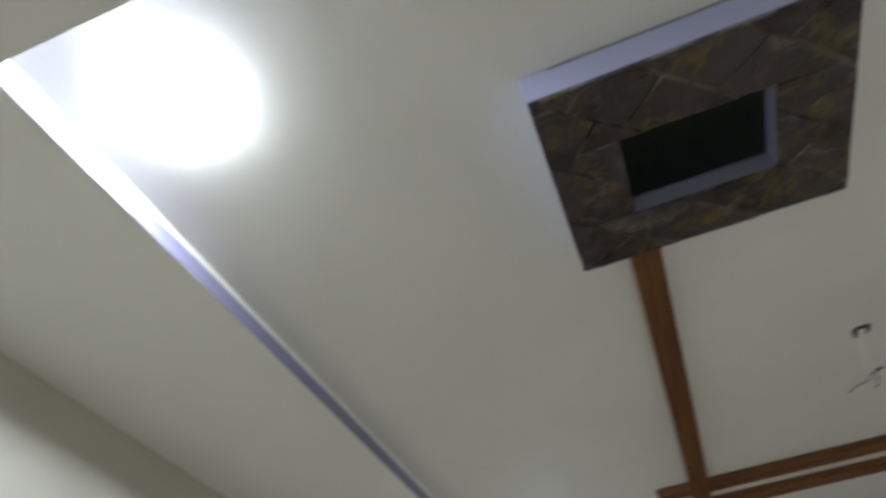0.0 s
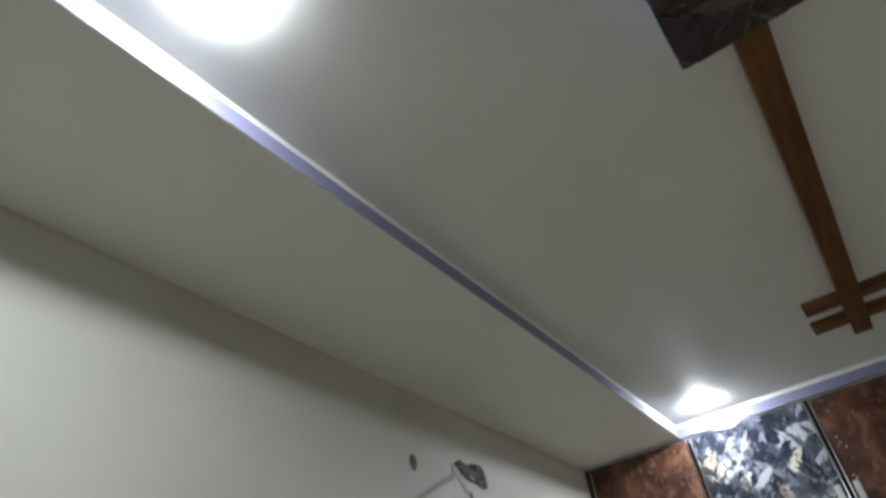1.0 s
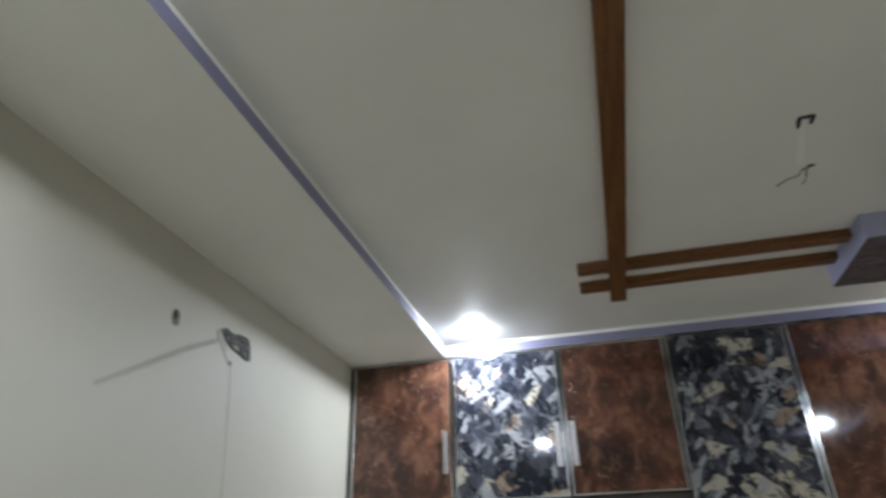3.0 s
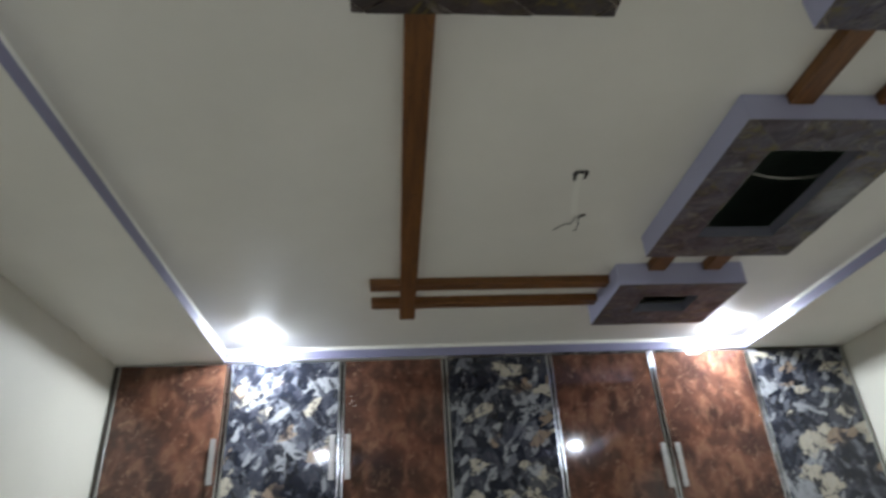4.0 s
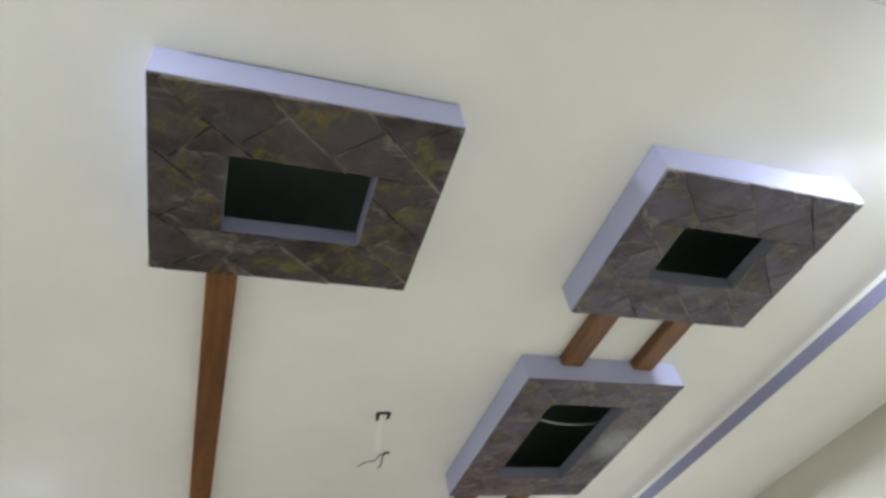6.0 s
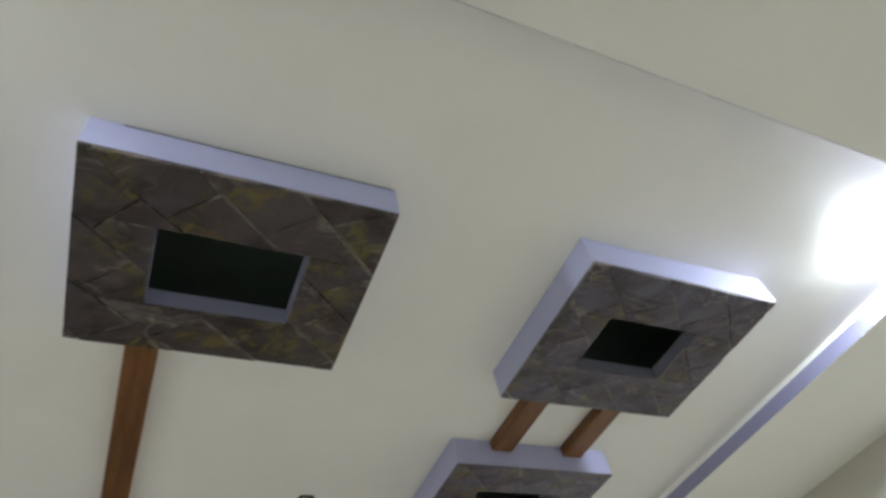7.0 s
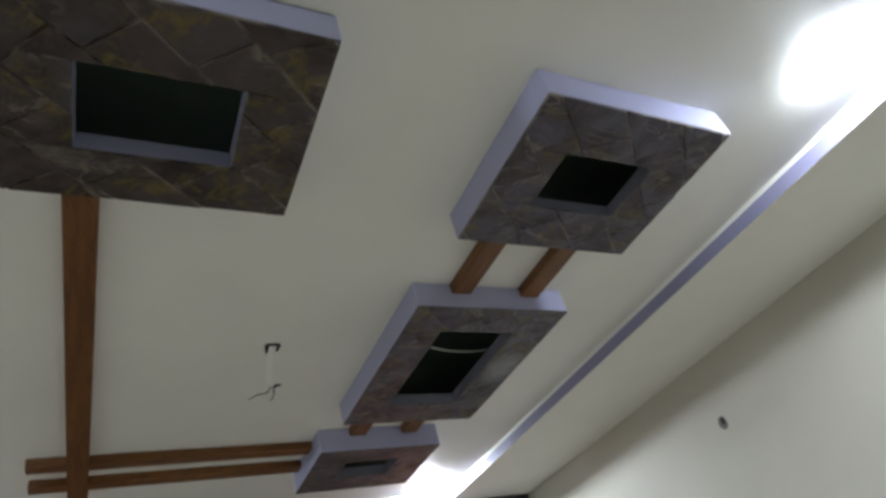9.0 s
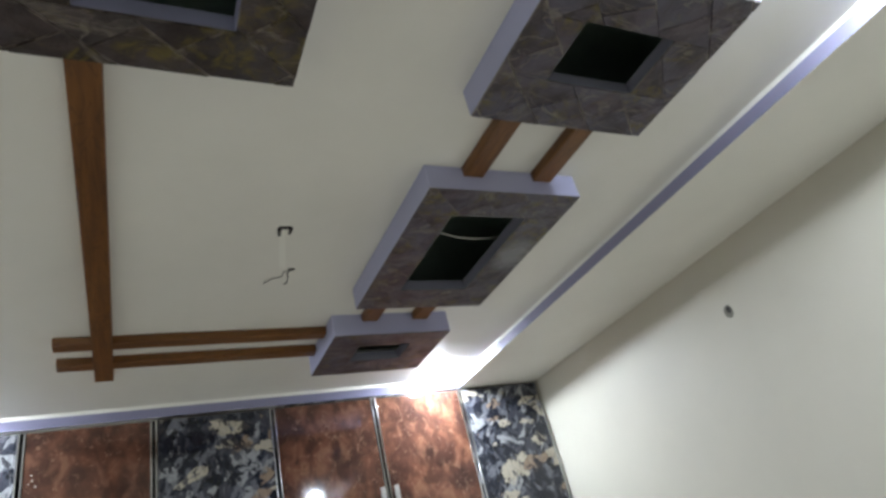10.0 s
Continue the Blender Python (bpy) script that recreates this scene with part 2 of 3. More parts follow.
CHROME = plain("brushed_chrome", (0.70, 0.71, 0.72), 0.15, 1.0, 90)
HANDLE = plain("satin_handle", (0.46, 0.445, 0.43), 0.34, 0.8, 90)
BLACK = plain("black_gap", (0.012, 0.012, 0.012), 0.6)
DARK_EDGE = plain("dark_edge_band", (0.05, 0.038, 0.030), 0.5)
CABLE = plain("white_cable", (0.45, 0.45, 0.40), 0.5)
WIRE = plain("black_wire", (0.02, 0.02, 0.02), 0.5)
HOLE = plain("broken_plaster", (0.20, 0.195, 0.17), 0.95, 0, 120)
BOX_DARK = plain("dark_broken_box", (0.085, 0.090, 0.078), 0.95, 0, 90)
PLASTIC = plain("white_plastic", (0.8, 0.8, 0.8), 0.4)
FLOOR_MAT = plain("floor_tile", (0.68, 0.62, 0.55), 0.3, 0, 3)


def lamp_material():
    mat = bpy.data.materials.new("lamp_diffuser")
    mat.use_nodes = True
    t = mat.node_tree
    t.nodes.remove(t.nodes["Principled BSDF"])
    e = t.nodes.new("ShaderNodeEmission")
    e.inputs["Color"].default_value, e.inputs["Strength"].default_value = LAMP_COLOUR, LAMP_STRENGTH
    t.links.new(e.outputs[0], t.nodes["Material Output"].inputs["Surface"])
    return mat


LAMP = lamp_material()


# ---- mesh helpers ----
def add_box(bm, x0, x1, y0, y1, z0, z1, bevel=0.0):
    made = bmesh.ops.create_cube(bm, size=1.0)["verts"]
    bmesh.ops.scale(bm, vec=(x1 - x0, y1 - y0, z1 - z0), verts=made)
    bmesh.ops.translate(bm, vec=((x0 + x1) / 2, (y0 + y1) / 2, (z0 + z1) / 2), verts=made)
    if bevel:
        edges = list({e for v in made for e in v.link_edges})
        bmesh.ops.bevel(bm, geom=edges, offset=bevel, segments=2, affect="EDGES", profile=0.6)
    return bm


def box(x0, x1, y0, y1, z0, z1, bevel=0.0):
    return add_box(bmesh.new(), x0, x1, y0, y1, z0, z1, bevel)


def as_mesh(name, bm, material):
    me = bpy.data.meshes.new(name)
    bmesh.ops.recalc_face_normals(bm, faces=bm.faces)
    bm.to_mesh(me)
    bm.free()
    me.materials.append(material)
    return me


def part(name, bm, material, parent=None, label=""):
    ob = new(name, as_mesh(name, bm, material))
    if parent:
        ob.parent = parent
    if label:
        ob["label"] = label
    return ob


def empty(name, x=0, y=0, z=0):
    ob = new(name)
    ob.matrix_basis = pose(x, y, z)
    ob.empty_display_size = 0.05
    return ob


def structure(name, bm, material, label, category):
    return tagged(part(name, bm, material), label, category, "", "structure")


def grid_with_holes(x0, x1, y0, y1, holes, z0, z1):
    """A slab with rectangular openings right through it."""
    xs = sorted({x0, x1, *(h[0] for h in holes), *(h[1] for h in holes)})
    ys = sorted({y0, y1, *(h[2] for h in holes), *(h[3] for h in holes)})
    bm = bmesh.new()
    faces = []
    verts = {}

    def at(x, y):
        if (x, y) not in verts:
            verts[(x, y)] = bm.verts.new((x, y, z0))
        return verts[(x, y)]

    for xa, xb in zip(xs, xs[1:]):
        for ya, yb in zip(ys, ys[1:]):
            mx, my = (xa + xb) / 2, (ya + yb) / 2
            if any(h[0] < mx < h[1] and h[2] < my < h[3] for h in holes):
                continue
            faces.append(bm.faces.new([at(xa, ya), at(xa, yb), at(xb, yb), at(xb, ya)]))
    up = bmesh.ops.extrude_face_region(bm, geom=faces)["geom"]
    bmesh.ops.translate(bm, vec=(0, 0, z1 - z0), verts=[g for g in up if isinstance(g, bmesh.types.BMVert)])
    return bm


def tube(name, points, radius, material, parent=None, label=""):
    """A thin cable through some points, as a mesh."""
    bm = bmesh.new()
    rings = []
    pts = [Vector(p) for p in points]
    for i, p in enumerate(pts):
        d = (pts[min(i + 1, len(pts) - 1)] - pts[max(i - 1, 0)]).normalized()
        side = d.orthogonal().normalized()
        other = d.cross(side)
        rings.append([bm.verts.new(p + radius * (math.cos(a) * side + math.sin(a) * other)) for a in (k * math.tau / 6 for k in range(6))])
    for a, b in zip(rings, rings[1:]):
        shift = min(range(6), key=lambda s: sum((a[k].co - b[(k + s) % 6].co).length for k in range(6)))
        for k in range(6):
            bm.faces.new([a[k], a[(k + 1) % 6], b[(k + 1 + shift) % 6], b[(k + shift) % 6]])
    bm.faces.new(rings[0]), bm.faces.new(rings[-1])
    return part(name, bm, material, parent, label)


# ---- the room's shell ----
T = 0.12
structure("floor", box(ROOM_X0 - T, ROOM_X1 + T, ROOM_Y0 - T, 0.75, -0.1, 0.0), FLOOR_MAT, "plain tiled bedroom floor", "floor")
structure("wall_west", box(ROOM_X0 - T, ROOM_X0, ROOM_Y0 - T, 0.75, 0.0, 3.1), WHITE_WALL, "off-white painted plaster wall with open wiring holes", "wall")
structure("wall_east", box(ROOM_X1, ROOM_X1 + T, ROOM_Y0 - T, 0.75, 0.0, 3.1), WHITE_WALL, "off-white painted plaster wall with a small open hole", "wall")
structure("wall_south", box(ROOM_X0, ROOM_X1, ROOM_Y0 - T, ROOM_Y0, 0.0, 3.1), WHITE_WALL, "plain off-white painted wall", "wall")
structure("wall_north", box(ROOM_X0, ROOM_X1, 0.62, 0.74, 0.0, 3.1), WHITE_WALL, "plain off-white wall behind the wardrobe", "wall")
structure("ceiling_slab", box(ROOM_X0, ROOM_X1, ROOM_Y0, 0.62, 2.98, 3.1), CONCRETE, "dark concrete slab above the false ceiling", "ceiling")

holes = [(f[0] + 0.014, f[1] - 0.014, f[2] + 0.014, f[3] - 0.014) for f in FRAMES]
structure("ceiling_tray", grid_with_holes(TX0, TX1, TY0, TY1, holes, CEIL, CEIL + 0.012), WHITE_CEILING, "off-white gypsum tray ceiling with four dark openings", "ceiling")
structure("ceiling_border", grid_with_holes(ROOM_X0, ROOM_X1, ROOM_Y0, 0.62, [(TX0, TX1, TY0, TY1)], SOFFIT, CEIL + 0.012), WHITE_CEILING, "lower off-white gypsum border round the tray ceiling", "ceiling")


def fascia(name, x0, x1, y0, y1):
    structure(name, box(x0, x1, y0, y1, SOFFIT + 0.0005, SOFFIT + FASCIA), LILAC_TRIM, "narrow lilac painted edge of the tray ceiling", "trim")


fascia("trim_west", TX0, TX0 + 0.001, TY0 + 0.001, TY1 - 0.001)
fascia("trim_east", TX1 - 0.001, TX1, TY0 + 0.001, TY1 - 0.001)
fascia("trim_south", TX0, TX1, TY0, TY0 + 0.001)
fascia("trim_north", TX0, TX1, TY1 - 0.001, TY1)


# ---- lamps ----
def turned(profile, segments=48):
    """A solid of revolution about z; the profile runs from its axis to its axis, as radius and height."""
    bm = bmesh.new()
    rings = []
    for radius, z in profile:
        if radius < 1e-6:
            rings.append([bm.verts.new((0, 0, z))])
        else:
            rings.append([bm.verts.new((radius * math.cos(k * math.tau / segments), radius * math.sin(k * math.tau / segments), z)) for k in range(segments)])
    for a, b in zip(rings, rings[1:]):
        for k in range(segments):
            m = (k + 1) % segments
            if len(a) == 1:
                bm.faces.new([a[0], b[k], b[m]])
            elif len(b) == 1:
                bm.faces.new([a[k], b[0], a[m]])
            else:
                bm.faces.new([a[k], b[k], b[m], a[m]])
    return bm


def lamp(x, y):
    """A small round spot lamp: a white rim and a shallow domed diffuser."""
    base = empty("ceiling_lamp", x, y, CEIL)
    part("mounting_ring", turned([(0, -0.0002), (0.054, -0.0002), (0.054, -0.0008), (0.052, -0.0012), (0.043, -0.0014), (0, -0.0014)]), PLASTIC, base)
    part("diffuser", turned([(0, -0.0015), (0.0420, -0.0015), (0.0415, -0.0060), (0.0380, -0.0100), (0.0290, -0.0126), (0.0160, -0.0139), (0, -0.0143)]), LAMP, base, "glowing white round diffuser")
    return tagged(base, "round cool-white LED lamp, lit, in a corner of the tray ceiling", "ceiling lamp", "corner lamps")


LX0, LX1, LY0, LY1 = 0.606, 2.602, -2.450, -0.160
for lx in (LX0, LX1):
    for ly in (LY0, LY1):
        lamp(lx, ly)


# ---- hanging frames with painted stone undersides ----
def clip(poly, a, b, c):
    """The part of a convex polygon where a*x + b*y <= c."""
    out = []
    for p, q in zip(poly, poly[1:] + poly[:1]):
        dp, dq = a * p[0] + b * p[1] - c, a * q[0] + b * q[1] - c
        if dp <= 0:
            out.append(p)
        if dp * dq < 0:
            s = dp / (dp - dq)
            out.append((p[0] + s * (q[0] - p[0]), p[1] + s * (q[1] - p[1])))
    return out


def stones(dims, length, width, angle, jitter, phases, rng):
    """Outlines of stones laid in staggered slanting rows over a frame, cut to its outside and to its opening."""
    x0, x1, y0, y1, a0, a1, b0, b1 = dims
    cx, cy = (x0 + x1) / 2, (y0 + y1) / 2
    c, s = math.cos(angle), math.sin(angle)
    rows = [row * width - 0.005 + rng.uniform(-0.07, 0.07) * width for row in range(-9, 11)]
    lean = [rng.uniform(-0.05, 0.05) for row in rows]
    for row in range(19):
        shift = phases[row % 2] + rng.uniform(-0.06, 0.06) * length
        seams = [(col * length + shift + rng.uniform(-1, 1) * jitter, col * length + shift - 0.017 + rng.uniform(-1, 1) * jitter) for col in range(-8, 10)]
        for (u0, u1), (w0, w1) in zip(seams, seams[1:]):
            quad = [(u0, rows[row] + lean[row] * u0), (w0, rows[row] + lean[row] * w0), (w1, rows[row + 1] + lean[row + 1] * w1), (u1, rows[row + 1] + lean[row + 1] * u1)]
            poly = [(cx + p * c - q * s, cy + p * s + q * c) for p, q in quad]
            for cut in ((-1, 0, -x0), (1, 0, x1), (0, -1, -y0), (0, 1, y1)):
                poly = clip(poly, *cut) if len(poly) > 2 else poly
            if len(poly) < 3:
                continue
            xs, ys = [p[0] for p in poly], [p[1] for p in poly]
            if max(xs) <= a0 or min(xs) >= a1 or max(ys) <= b0 or min(ys) >= b1:
                pieces = [poly]
            else:
                mid = clip(clip(poly, 0, -1, -b0), 0, 1, b1)
                pieces = [clip(poly, 0, 1, b0), clip(poly, 0, -1, -b1)]
                pieces += [clip(mid, 1, 0, a0), clip(mid, -1, 0, -a1)] if len(mid) > 2 else []
            for piece in pieces:
                if len(piece) > 2:
                    area = abs(sum(p[0] * q[1] - q[0] * p[1] for p, q in zip(piece, piece[1:] + piece[:1]))) / 2
                    if area > 0.00006:
                        yield piece


def stone_piece(poly, z, drop, parent, gap, face, edge):
    """A flat stone with a slanted rim, standing proud of its bed."""
    cx, cy = sum(p[0] for p in poly) / len(poly), sum(p[1] for p in poly) / len(poly)

    def ring(inset, zz):
        pts = []
        for px, py in poly:
            d = math.hypot(px - cx, py - cy) + 1e-6
            k = max(0.3, 1 - inset / d)
            pts.append(bm.verts.new((cx + (px - cx) * k, cy + (py - cy) * k, zz)))
        return pts

    bm = bmesh.new()
    top, rim = ring(gap, z), ring(gap, z - drop * 0.35)
    low = ring(gap + min(0.0033, drop * 0.9), z - drop)
    tx, ty = random.uniform(-0.02, 0.02), random.uniform(-0.02, 0.02)
    for v in low:
        v.co.z -= max(-drop * 0.5, min(drop * 0.6, (v.co.x - cx) * tx + (v.co.y - cy) * ty))
    n = len(poly)
    for a, b in ((top, rim), (rim, low)):
        for k in range(n):
            bm.faces.new([a[k], a[(k + 1) % n], b[(k + 1) % n], b[k]]).material_index = 1
    bm.faces.new(low)
    ob = part("stone", bm, face, parent)
    ob.data.materials.append(edge)
    return ob


def ceiling_frame(dims, seed, length, width, angle, jitter, drop, plate, phases, lining, face, edge, bedding, label, crack=0.0, sag=0.0):
    """A hollow box frame under the tray: four side boards, a thick bottom plate with an opening, stones on its underside."""
    x0, x1, y0, y1, a0, a1, b0, b1 = dims
    low = FRAME_LOW + drop - sag
    base = empty("ceiling_frame", 0, 0, 0)
    bm = grid_with_holes(x0, x1, y0, y1, [(a0 - 0.004, a1 + 0.004, b0 - 0.004, b1 + 0.004)], low + 0.002, low + plate)
    part("bottom_plate", bm, LILAC, base, "lilac painted plate")
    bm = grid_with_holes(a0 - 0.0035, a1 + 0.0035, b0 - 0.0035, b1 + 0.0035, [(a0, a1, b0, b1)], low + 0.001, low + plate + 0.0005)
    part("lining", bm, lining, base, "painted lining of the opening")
    bm = grid_with_holes(x0, x1, y0, y1, [(x0 + 0.012, x1 - 0.012, y0 + 0.012, y1 - 0.012)], low + plate + 0.0002, CEIL - 0.0005)
    part("side_boards", bm, LILAC, base, "lilac painted sides")
    if crack:
        part("crack", box(x0 + crack, x1 - 0.004, y0 - 0.0006, y0 + 0.001, CEIL - 0.0028, CEIL - 0.0007), BLACK, base, "thin dark crack under the ceiling")
    bed = part("stone_bed", grid_with_holes(x0 + 0.001, x1 - 0.001, y0 + 0.001, y1 - 0.001, [(a0 - 0.001, a1 + 0.001, b0 - 0.001, b1 + 0.001)], low, low + 0.0019), bedding, base, "dark joint bed")
    rng = random.Random(seed)
    random.seed(seed)
    for poly in stones(dims, length, width, angle, jitter, phases, rng):
        stone_piece(poly, low, drop, bed, 0.0003 + 0.08 * drop, face, edge)
    return tagged(base, label, "ceiling frame", "hanging frames")


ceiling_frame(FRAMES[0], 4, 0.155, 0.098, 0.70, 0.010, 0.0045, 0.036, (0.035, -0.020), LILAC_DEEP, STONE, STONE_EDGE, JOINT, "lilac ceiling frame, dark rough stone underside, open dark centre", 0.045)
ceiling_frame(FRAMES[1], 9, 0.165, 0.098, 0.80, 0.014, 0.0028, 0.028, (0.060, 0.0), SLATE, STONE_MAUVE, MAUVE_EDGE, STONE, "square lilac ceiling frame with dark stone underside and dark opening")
ceiling_frame(FRAMES[2], 15, 0.160, 0.090, 0.75, 0.012, 0.0009, 0.034, (0.0, 0.080), SLATE, STONE_SPOTTED, MAUVE_EDGE, STONE, "long lilac ceiling frame, grey stone underside, cable in its opening")
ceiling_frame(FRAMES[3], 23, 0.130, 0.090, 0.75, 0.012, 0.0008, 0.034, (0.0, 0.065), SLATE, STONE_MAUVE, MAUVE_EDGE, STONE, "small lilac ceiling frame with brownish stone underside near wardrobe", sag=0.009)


# ---- flat wooden beams on the tray ceiling ----
def beam(x0, x1, y0, y1, drop, material, label):
    ob = part("ceiling_beam", box(x0, x1, y0, y1, CEIL - drop, CEIL - 0.0005, 0.003), material)
    return tagged(ob, label, "wood beam", "ceiling beams")


beam(1.182, 1.240, FRAMES[0][3], -0.372, 0.031, WOOD_Y, "long orange-brown wooden beam on the white tray ceiling")
for y0 in (-0.681, -0.524):
    beam(1.078, FRAMES[3][0], y0, y0 + 0.049, 0.029, WOOD_X, "orange-brown wooden cross beam joined to a lilac frame")
for x0 in (2.051, 2.265):
    beam(x0, x0 + 0.057, FRAMES[1][3], FRAMES[2][2], 0.030, WOOD_Y, "short orange-brown wooden beam between two ceiling frames")
for x0 in (2.031, 2.227):
    beam(x0, x0 + 0.058, FRAMES[2][3], FRAMES[3][2], 0.030, WOOD_Y, "short orange-brown wooden beam between two ceiling frames")

# cable that hangs across the opening of the long frame
tagged(tube("loose_cable", [(1.98, -1.345, 2.664), (2.05, -1.325, 2.656), (2.124, -1.303, 2.652), (2.18, -1.287, 2.650), (2.24, -1.279, 2.650), (2.31, -1.279, 2.654), (2.375, -1.285, 2.664)], 0.0032, CABLE), "thin white cable across the dark ceiling opening", "cable")

# ---- wardrobe ----
SEAMS = [0.006, 0.466, 0.937, 1.377, 1.842, 2.303, 2.757, 3.219]
LOFT = 1.990
DOORS = [BROWN, BLUE, BROWN, BLUE, BROWN, BROWN, BLUE]
HANDLES = [1, 1, -1, 0, 1, -1, 0]
wardrobe = empty("wardrobe", 0, 0, 0)
bm = box(-0.010, 0.008, 0.022, 0.60, 0.0, SOFFIT - 0.002)
add_box(bm, 3.214, 3.226, 0.022, 0.60, 0.0, SOFFIT - 0.002)
add_box(bm, 1.368, 1.386, 0.022, 0.60, 0.0, SOFFIT - 0.010)
add_box(bm, 0.008, 3.214, 0.022, 0.60, SOFFIT - 0.022, SOFFIT - 0.004)
add_box(bm, 0.008, 1.368, 0.022, 0.60, LOFT - 0.018, LOFT)
add_box(bm, 0.008, 3.214, 0.585, 0.60, 0.0, SOFFIT - 0.022)
part("body", bm, BLACK, wardrobe, "dark wooden carcass")
part("shelf_edge", box(-0.004, 1.370, 0.004, 0.020, LOFT - 0.030, LOFT - 0.006, 0.002), DARK_EDGE, wardrobe, "dark edge band under the loft doors")
part("filler_strip", box(-0.0115, 0.003, 0.004, 0.020, 0.05, SOFFIT - 0.012, 0.002), DARK_EDGE, wardrobe, "dark strip along the wall")


def wardrobe_door(x0, x1, z0, z1, face, hand):
    """A laminate door edged in chrome, with a flat bar handle at one side."""
    gap = 0.0055
    x0, x1 = x0 + gap, x1 - gap
    ob = part("door", box(x0, x1, 0.0, 0.018, z0, z1, 0.0015), face, wardrobe)
    edge = 0.0065
    for a, b, c, d in ((x0, x0 + edge, z0, z1), (x1 - edge, x1, z0, z1), (x0 + edge, x1 - edge, z1 - 0.005, z1), (x0 + edge, x1 - edge, z0, z0 + edge)):
        dark = z0 < 1 and c == z1 - 0.005
        part("edge_strip", box(a, b, -0.003, 0.0008, c, d, 0.001), DARK_EDGE if dark else CHROME, ob, "dark top edge" if dark else "chrome edge strip")
    if hand:
        hx = x1 - edge - 0.030 if hand > 0 else x0 + edge + 0.008
        hz = 2.100 if z0 > 1 else 2.015
        bm = box(hx, hx + 0.022, -0.020, -0.014, hz, hz + 0.175, 0.002)
        add_box(bm, hx + 0.005, hx + 0.017, -0.0145, 0.001, hz + 0.02, hz + 0.035)
        add_box(bm, hx + 0.005, hx + 0.017, -0.0145, 0.001, hz + 0.14, hz + 0.155)
        part("handle", bm, HANDLE, ob, "flat satin steel bar handle")
    return ob


for i, face in enumerate(DOORS):
    wardrobe_door(SEAMS[i], SEAMS[i + 1], LOFT if i < 3 else 0.08, SOFFIT - 0.007, face, HANDLES[i])
# tiny pale specks on the third door
random.seed(52)
for sx, sz in ((0.977, 2.432), (0.982, 2.414), (0.992, 2.392), (0.972, 2.402), (0.971, 2.295), (0.978, 2.286)):
    bm = bmesh.new()
    bmesh.ops.create_icosphere(bm, subdivisions=1, radius=1.0)
    bmesh.ops.scale(bm, vec=(random.uniform(0.0018, 0.0032), 0.0010, random.uniform(0.0015, 0.0028)), verts=bm.verts)
    bmesh.ops.translate(bm, vec=(sx, 0.0, sz), verts=bm.verts)
    part("paint_speck", bm, PUTTY, wardrobe, "tiny pale speck on the door")
tagged(wardrobe, "tall fitted wardrobe with glossy rust and marble-print doors, closed", "wardrobe")


def ragged_gap(x0, x1, seed):
    """A dark open joint of uneven height between the trim and the door tops."""
    rng = random.Random(seed)
    bm = bmesh.new()
    steps = max(4, int((x1 - x0) / 0.035))
    rows = []
    for k in range(steps + 1):
        x = x0 + (x1 - x0) * k / steps
        end = k in (0, steps)
        low = SOFFIT - (0.0012 if end else rng.uniform(0.0028, 0.0075))
        rows.append([bm.verts.new((x, y, z)) for y, z in ((-0.0036, SOFFIT + 0.0003), (-0.0036, low), (-0.0012, low), (-0.0012, SOFFIT + 0.0003))])
    for a, b in zip(rows, rows[1:]):
        for k in range(4):
            bm.faces.new([a[k], a[(k + 1) % 4], b[(k + 1) % 4], b[k]])
    bm.faces.new(rows[0]), bm.faces.new(rows[-1])
    return structure("trim_gap", bm, BLACK, "ragged dark gap between lilac trim and wardrobe", "trim")


ragged_gap(1.40, 1.66, 3)
ragged_gap(1.86, 2.46, 8)


# ---- small things on walls and ceiling ----
def ragged(cx, cy, rx, ry, n, rng, rough):
    return [(cx + rx * (1 + rng.uniform(-rough, rough)) * math.cos(k * math.tau / n), cy + ry * (1 + rng.uniform(-rough, rough)) * math.sin(k * math.tau / n)) for k in range(n)]


def wall_patch(name, outline, wall_x, inward, thick, material, parent=None, label=""):
    """A flat ragged patch on a side wall, outline in y and z."""
    bm = bmesh.new()
    a = [bm.verts.new((wall_x, y, z)) for y, z in outline]
    bm.faces.new(a)
    up = bmesh.ops.extrude_face_region(bm, geom=list(bm.faces))["geom"]
    bmesh.ops.translate(bm, vec=(inward * thick, 0, 0), verts=[g for g in up if isinstance(g, bmesh.types.BMVert)])
    return part(name, bm, material, parent, label)


rng = random.Random(31)
for name, cx, cz, ry, rz, wall, inward, label in (
    ("wall_hole", -1.260, 2.374, 0.017, 0.024, ROOM_X0, 1, "small round knocked-out hole in the off-white wall"),
    ("wall_hole", -1.263, 2.368, 0.019, 0.024, ROOM_X1, -1, "small oval open hole in the off-white plaster wall"),
):
    rim = wall_patch(name, ragged(cx, cz, ry, rz, 18, rng, 0.10), wall, inward, 0.0012, HOLE)
    # the hole has no depth: its inner shade is a flat black patch
    wall_patch("deep_middle", ragged(cx - 0.30 * ry, cz + 0.25 * rz, ry * 0.5, rz * 0.62, 12, rng, 0.2), wall + inward * 0.0012, inward, 0.0005, BLACK, rim, "flat black patch, painted shade inside the hole")
    tagged(rim, label, "wall hole")

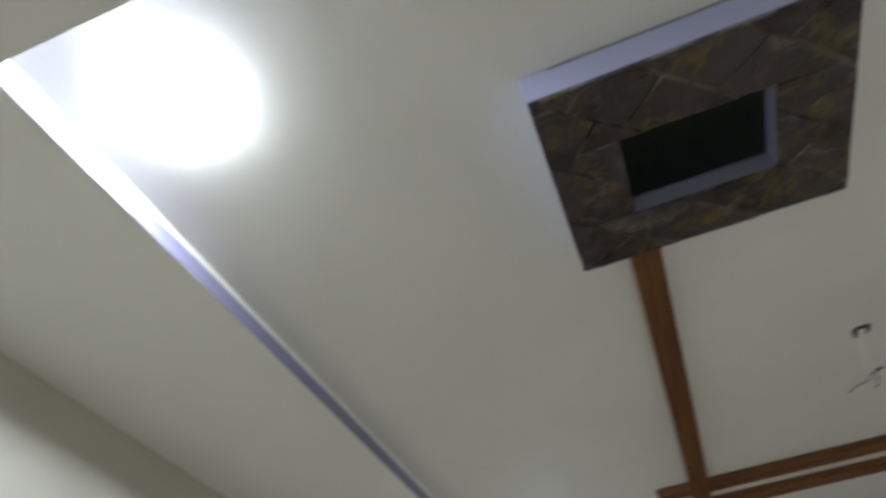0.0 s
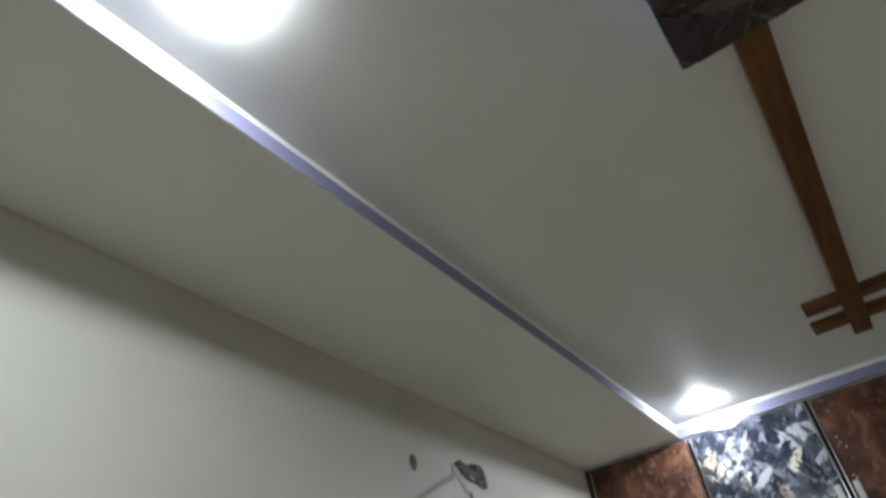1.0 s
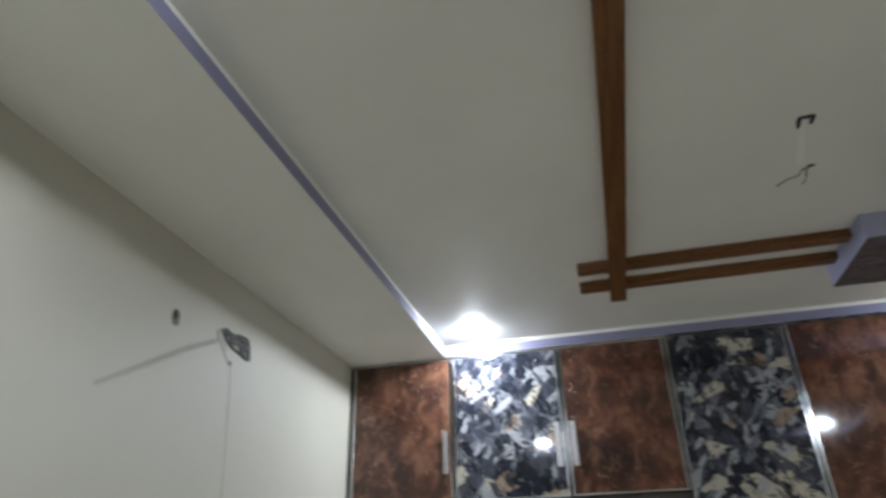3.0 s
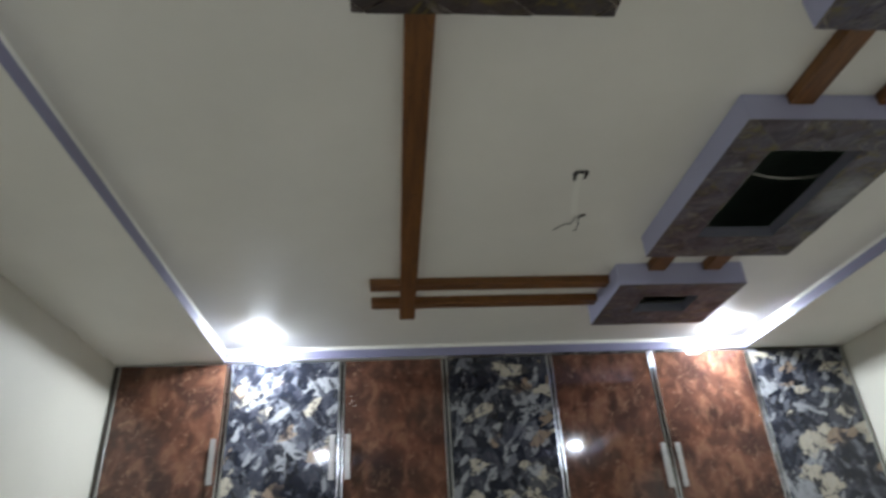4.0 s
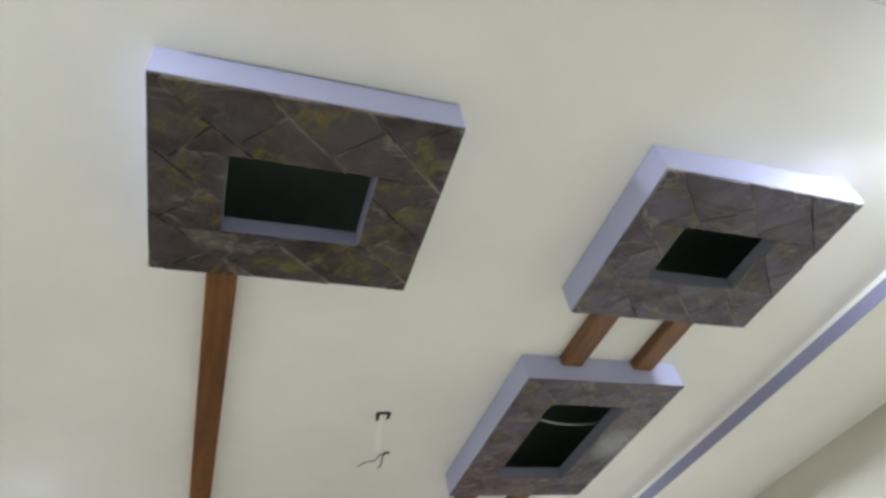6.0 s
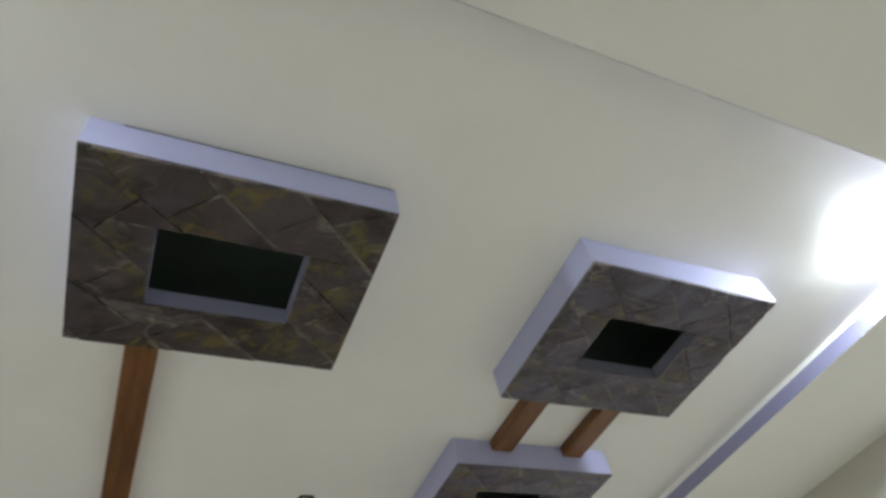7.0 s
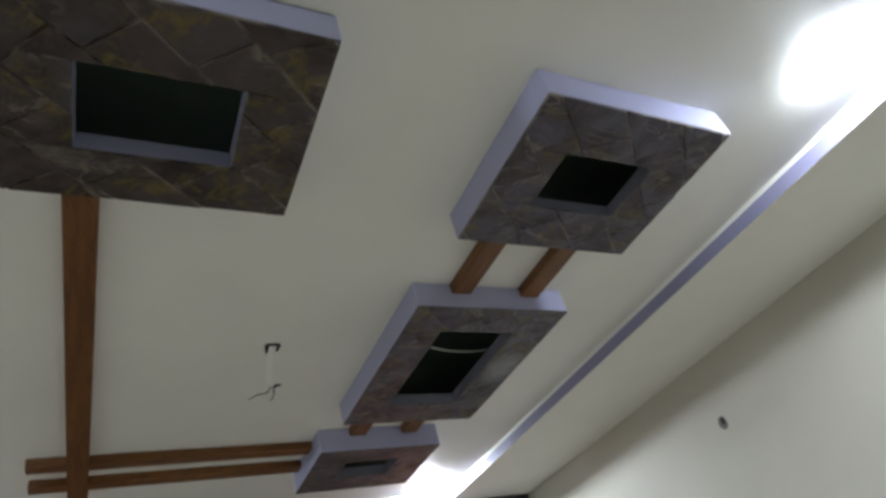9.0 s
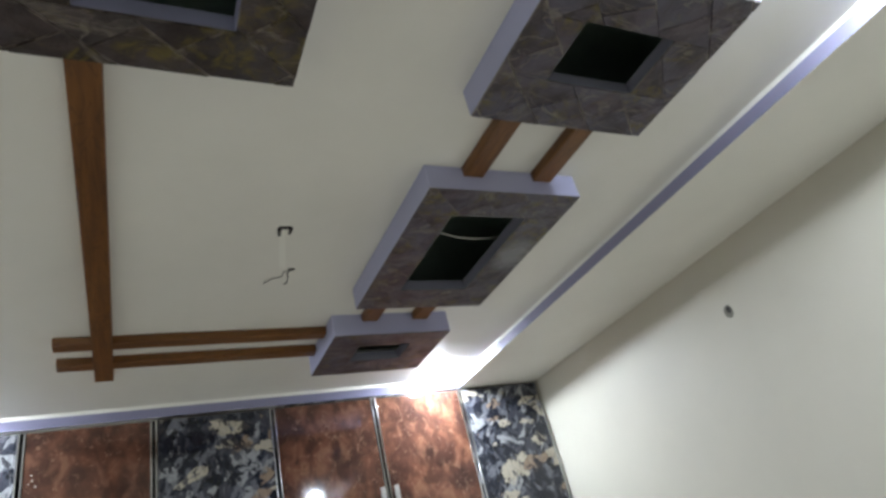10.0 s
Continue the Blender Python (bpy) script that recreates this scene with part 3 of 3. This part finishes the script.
# broken-out wiring box with its two filled grooves
wiring_box = wall_patch("wiring_box", [(-1.047, 2.414), (-1.017, 2.431), (-0.972, 2.423), (-0.942, 2.435), (-0.885, 2.437), (-0.869, 2.409), (-0.862, 2.367), (-0.889, 2.359), (-0.932, 2.369), (-0.979, 2.373), (-1.017, 2.387), (-1.039, 2.393)], ROOM_X0, 1, 0.0015, BOX_DARK)
# flat black patches paint the shade inside the broken-out box
wall_patch("deep_middle", [(-1.039, 2.411), (-1.002, 2.419), (-0.947, 2.411), (-0.885, 2.417), (-0.875, 2.391), (-0.922, 2.397), (-0.979, 2.395), (-1.025, 2.401)], ROOM_X0 + 0.0015, 1, 0.0005, BLACK, wiring_box, "flat black patch, painted shade inside the box")
wall_patch("deep_middle", [(-0.901, 2.393), (-0.879, 2.391), (-0.869, 2.371), (-0.885, 2.365)], ROOM_X0 + 0.0015, 1, 0.0005, BLACK, wiring_box, "flat black patch, painted shade inside the box")
wall_patch("plaster_lump", ragged(-0.957, 2.383, 0.017, 0.007, 12, rng, 0.35), ROOM_X0 + 0.0015, 1, 0.004, GROOVE, wiring_box, "pale lump of plaster")
wall_patch("plaster_lump", [(-1.062, 2.405), (-1.045, 2.409), (-1.023, 2.391), (-1.002, 2.359), (-0.979, 2.333), (-0.991, 2.325), (-1.012, 2.345), (-1.039, 2.373), (-1.057, 2.377)], ROOM_X0, 1, 0.002, SMEAR, wiring_box, "pale smear of plaster")
for by, bz, bw in ((-1.002, 2.400, 0.010), (-0.922, 2.419, 0.012), (-0.889, 2.403, 0.008), (-0.909, 2.379, 0.011), (-0.979, 2.412, 0.008)):
    wall_patch("plaster_crumb", ragged(by, bz, bw, bw * 0.5, 9, rng, 0.4), ROOM_X0 + 0.002, 1, 0.003, HOLE, wiring_box, "grey crumb of plaster")
wall_patch("nail_hole", ragged(-0.974, 2.327, 0.008, 0.009, 10, rng, 0.2), ROOM_X0, 1, 0.0025, HOLE, wiring_box, "small dark hole")
tagged(wiring_box, "ragged broken-out wiring box in the off-white wall", "wiring box")
groove = wall_patch("filled_groove", [(-1.057, 2.383), (-1.057, 2.363), (-1.137, 2.325), (-1.217, 2.282), (-1.317, 2.222), (-1.402, 2.170), (-1.487, 2.120), (-1.493, 2.130), (-1.407, 2.183), (-1.317, 2.239), (-1.217, 2.299), (-1.137, 2.342)], ROOM_X0, 1, 0.0008, GROOVE)
tagged(groove, "slanting filled cable groove, greyer than the wall", "wall groove")
groove = wall_patch("filled_groove", [(-0.970, 2.313), (-0.963, 2.313), (-0.948, 2.207), (-0.932, 2.067), (-0.917, 1.907), (-0.925, 1.907), (-0.939, 2.067), (-0.956, 2.207)], ROOM_X0, 1, 0.0006, GROOVE)
tagged(groove, "thin upright filled cable groove in the wall", "wall groove")


def ceiling_patch(name, outline, thick, material, parent=None, label=""):
    bm = bmesh.new()
    bm.faces.new([bm.verts.new((x, y, CEIL)) for x, y in outline])
    up = bmesh.ops.extrude_face_region(bm, geom=list(bm.faces))["geom"]
    bmesh.ops.translate(bm, vec=(0, 0, -thick), verts=[g for g in up if isinstance(g, bmesh.types.BMVert)])
    return part(name, bm, material, parent, label)


# fan point: a filled slot with a dark edge, and bare wire ends beside it
slot = ceiling_patch("fan_slot", [(1.645, -1.266), (1.636, -1.300), (1.640, -1.313), (1.672, -1.315), (1.678, -1.308), (1.677, -1.278), (1.670, -1.276), (1.668, -1.301), (1.648, -1.302), (1.651, -1.268)], 0.0015, BLACK)
ceiling_patch("putty_fill", [(1.645, -1.297), (1.658, -1.299), (1.680, -1.187), (1.698, -1.098), (1.680, -1.094), (1.662, -1.187)], 0.001, PUTTY, slot, "pale putty fill")
tagged(slot, "dark U-shaped slot with a putty fill in the ceiling", "fan slot")
wires = tube("wire_end", [(1.647, -1.010, CEIL - 0.004), (1.653, -1.026, CEIL - 0.008), (1.659, -1.040, CEIL - 0.010), (1.662, -1.050, CEIL - 0.011), (1.671, -1.057, CEIL - 0.012), (1.683, -1.058, CEIL - 0.012), (1.692, -1.060, CEIL - 0.009), (1.694, -1.076, CEIL - 0.007), (1.697, -1.085, CEIL - 0.005), (1.705, -1.079, CEIL - 0.003), (1.715, -1.086, CEIL - 0.002)], 0.0013, WIRE)
tube("strand", [(1.712, -1.086, CEIL - 0.001), (1.709, -1.066, CEIL - 0.004), (1.710, -1.055, CEIL - 0.006)], 0.0015, WIRE, wires)
tube("strand", [(1.715, -1.056, CEIL - 0.006), (1.712, -1.040, CEIL - 0.010), (1.714, -1.026, CEIL - 0.012), (1.708, -1.018, CEIL - 0.011), (1.711, -1.006, CEIL - 0.006)], 0.0014, WIRE, wires)
ceiling_patch("wire_hole", [(1.706, -1.090), (1.715, -1.094), (1.727, -1.093), (1.726, -1.083), (1.718, -1.080), (1.709, -1.083)], 0.001, BLACK, wires, "small dark hole")
tagged(wires, "loose black bare wire ends hanging from the ceiling", "wire")
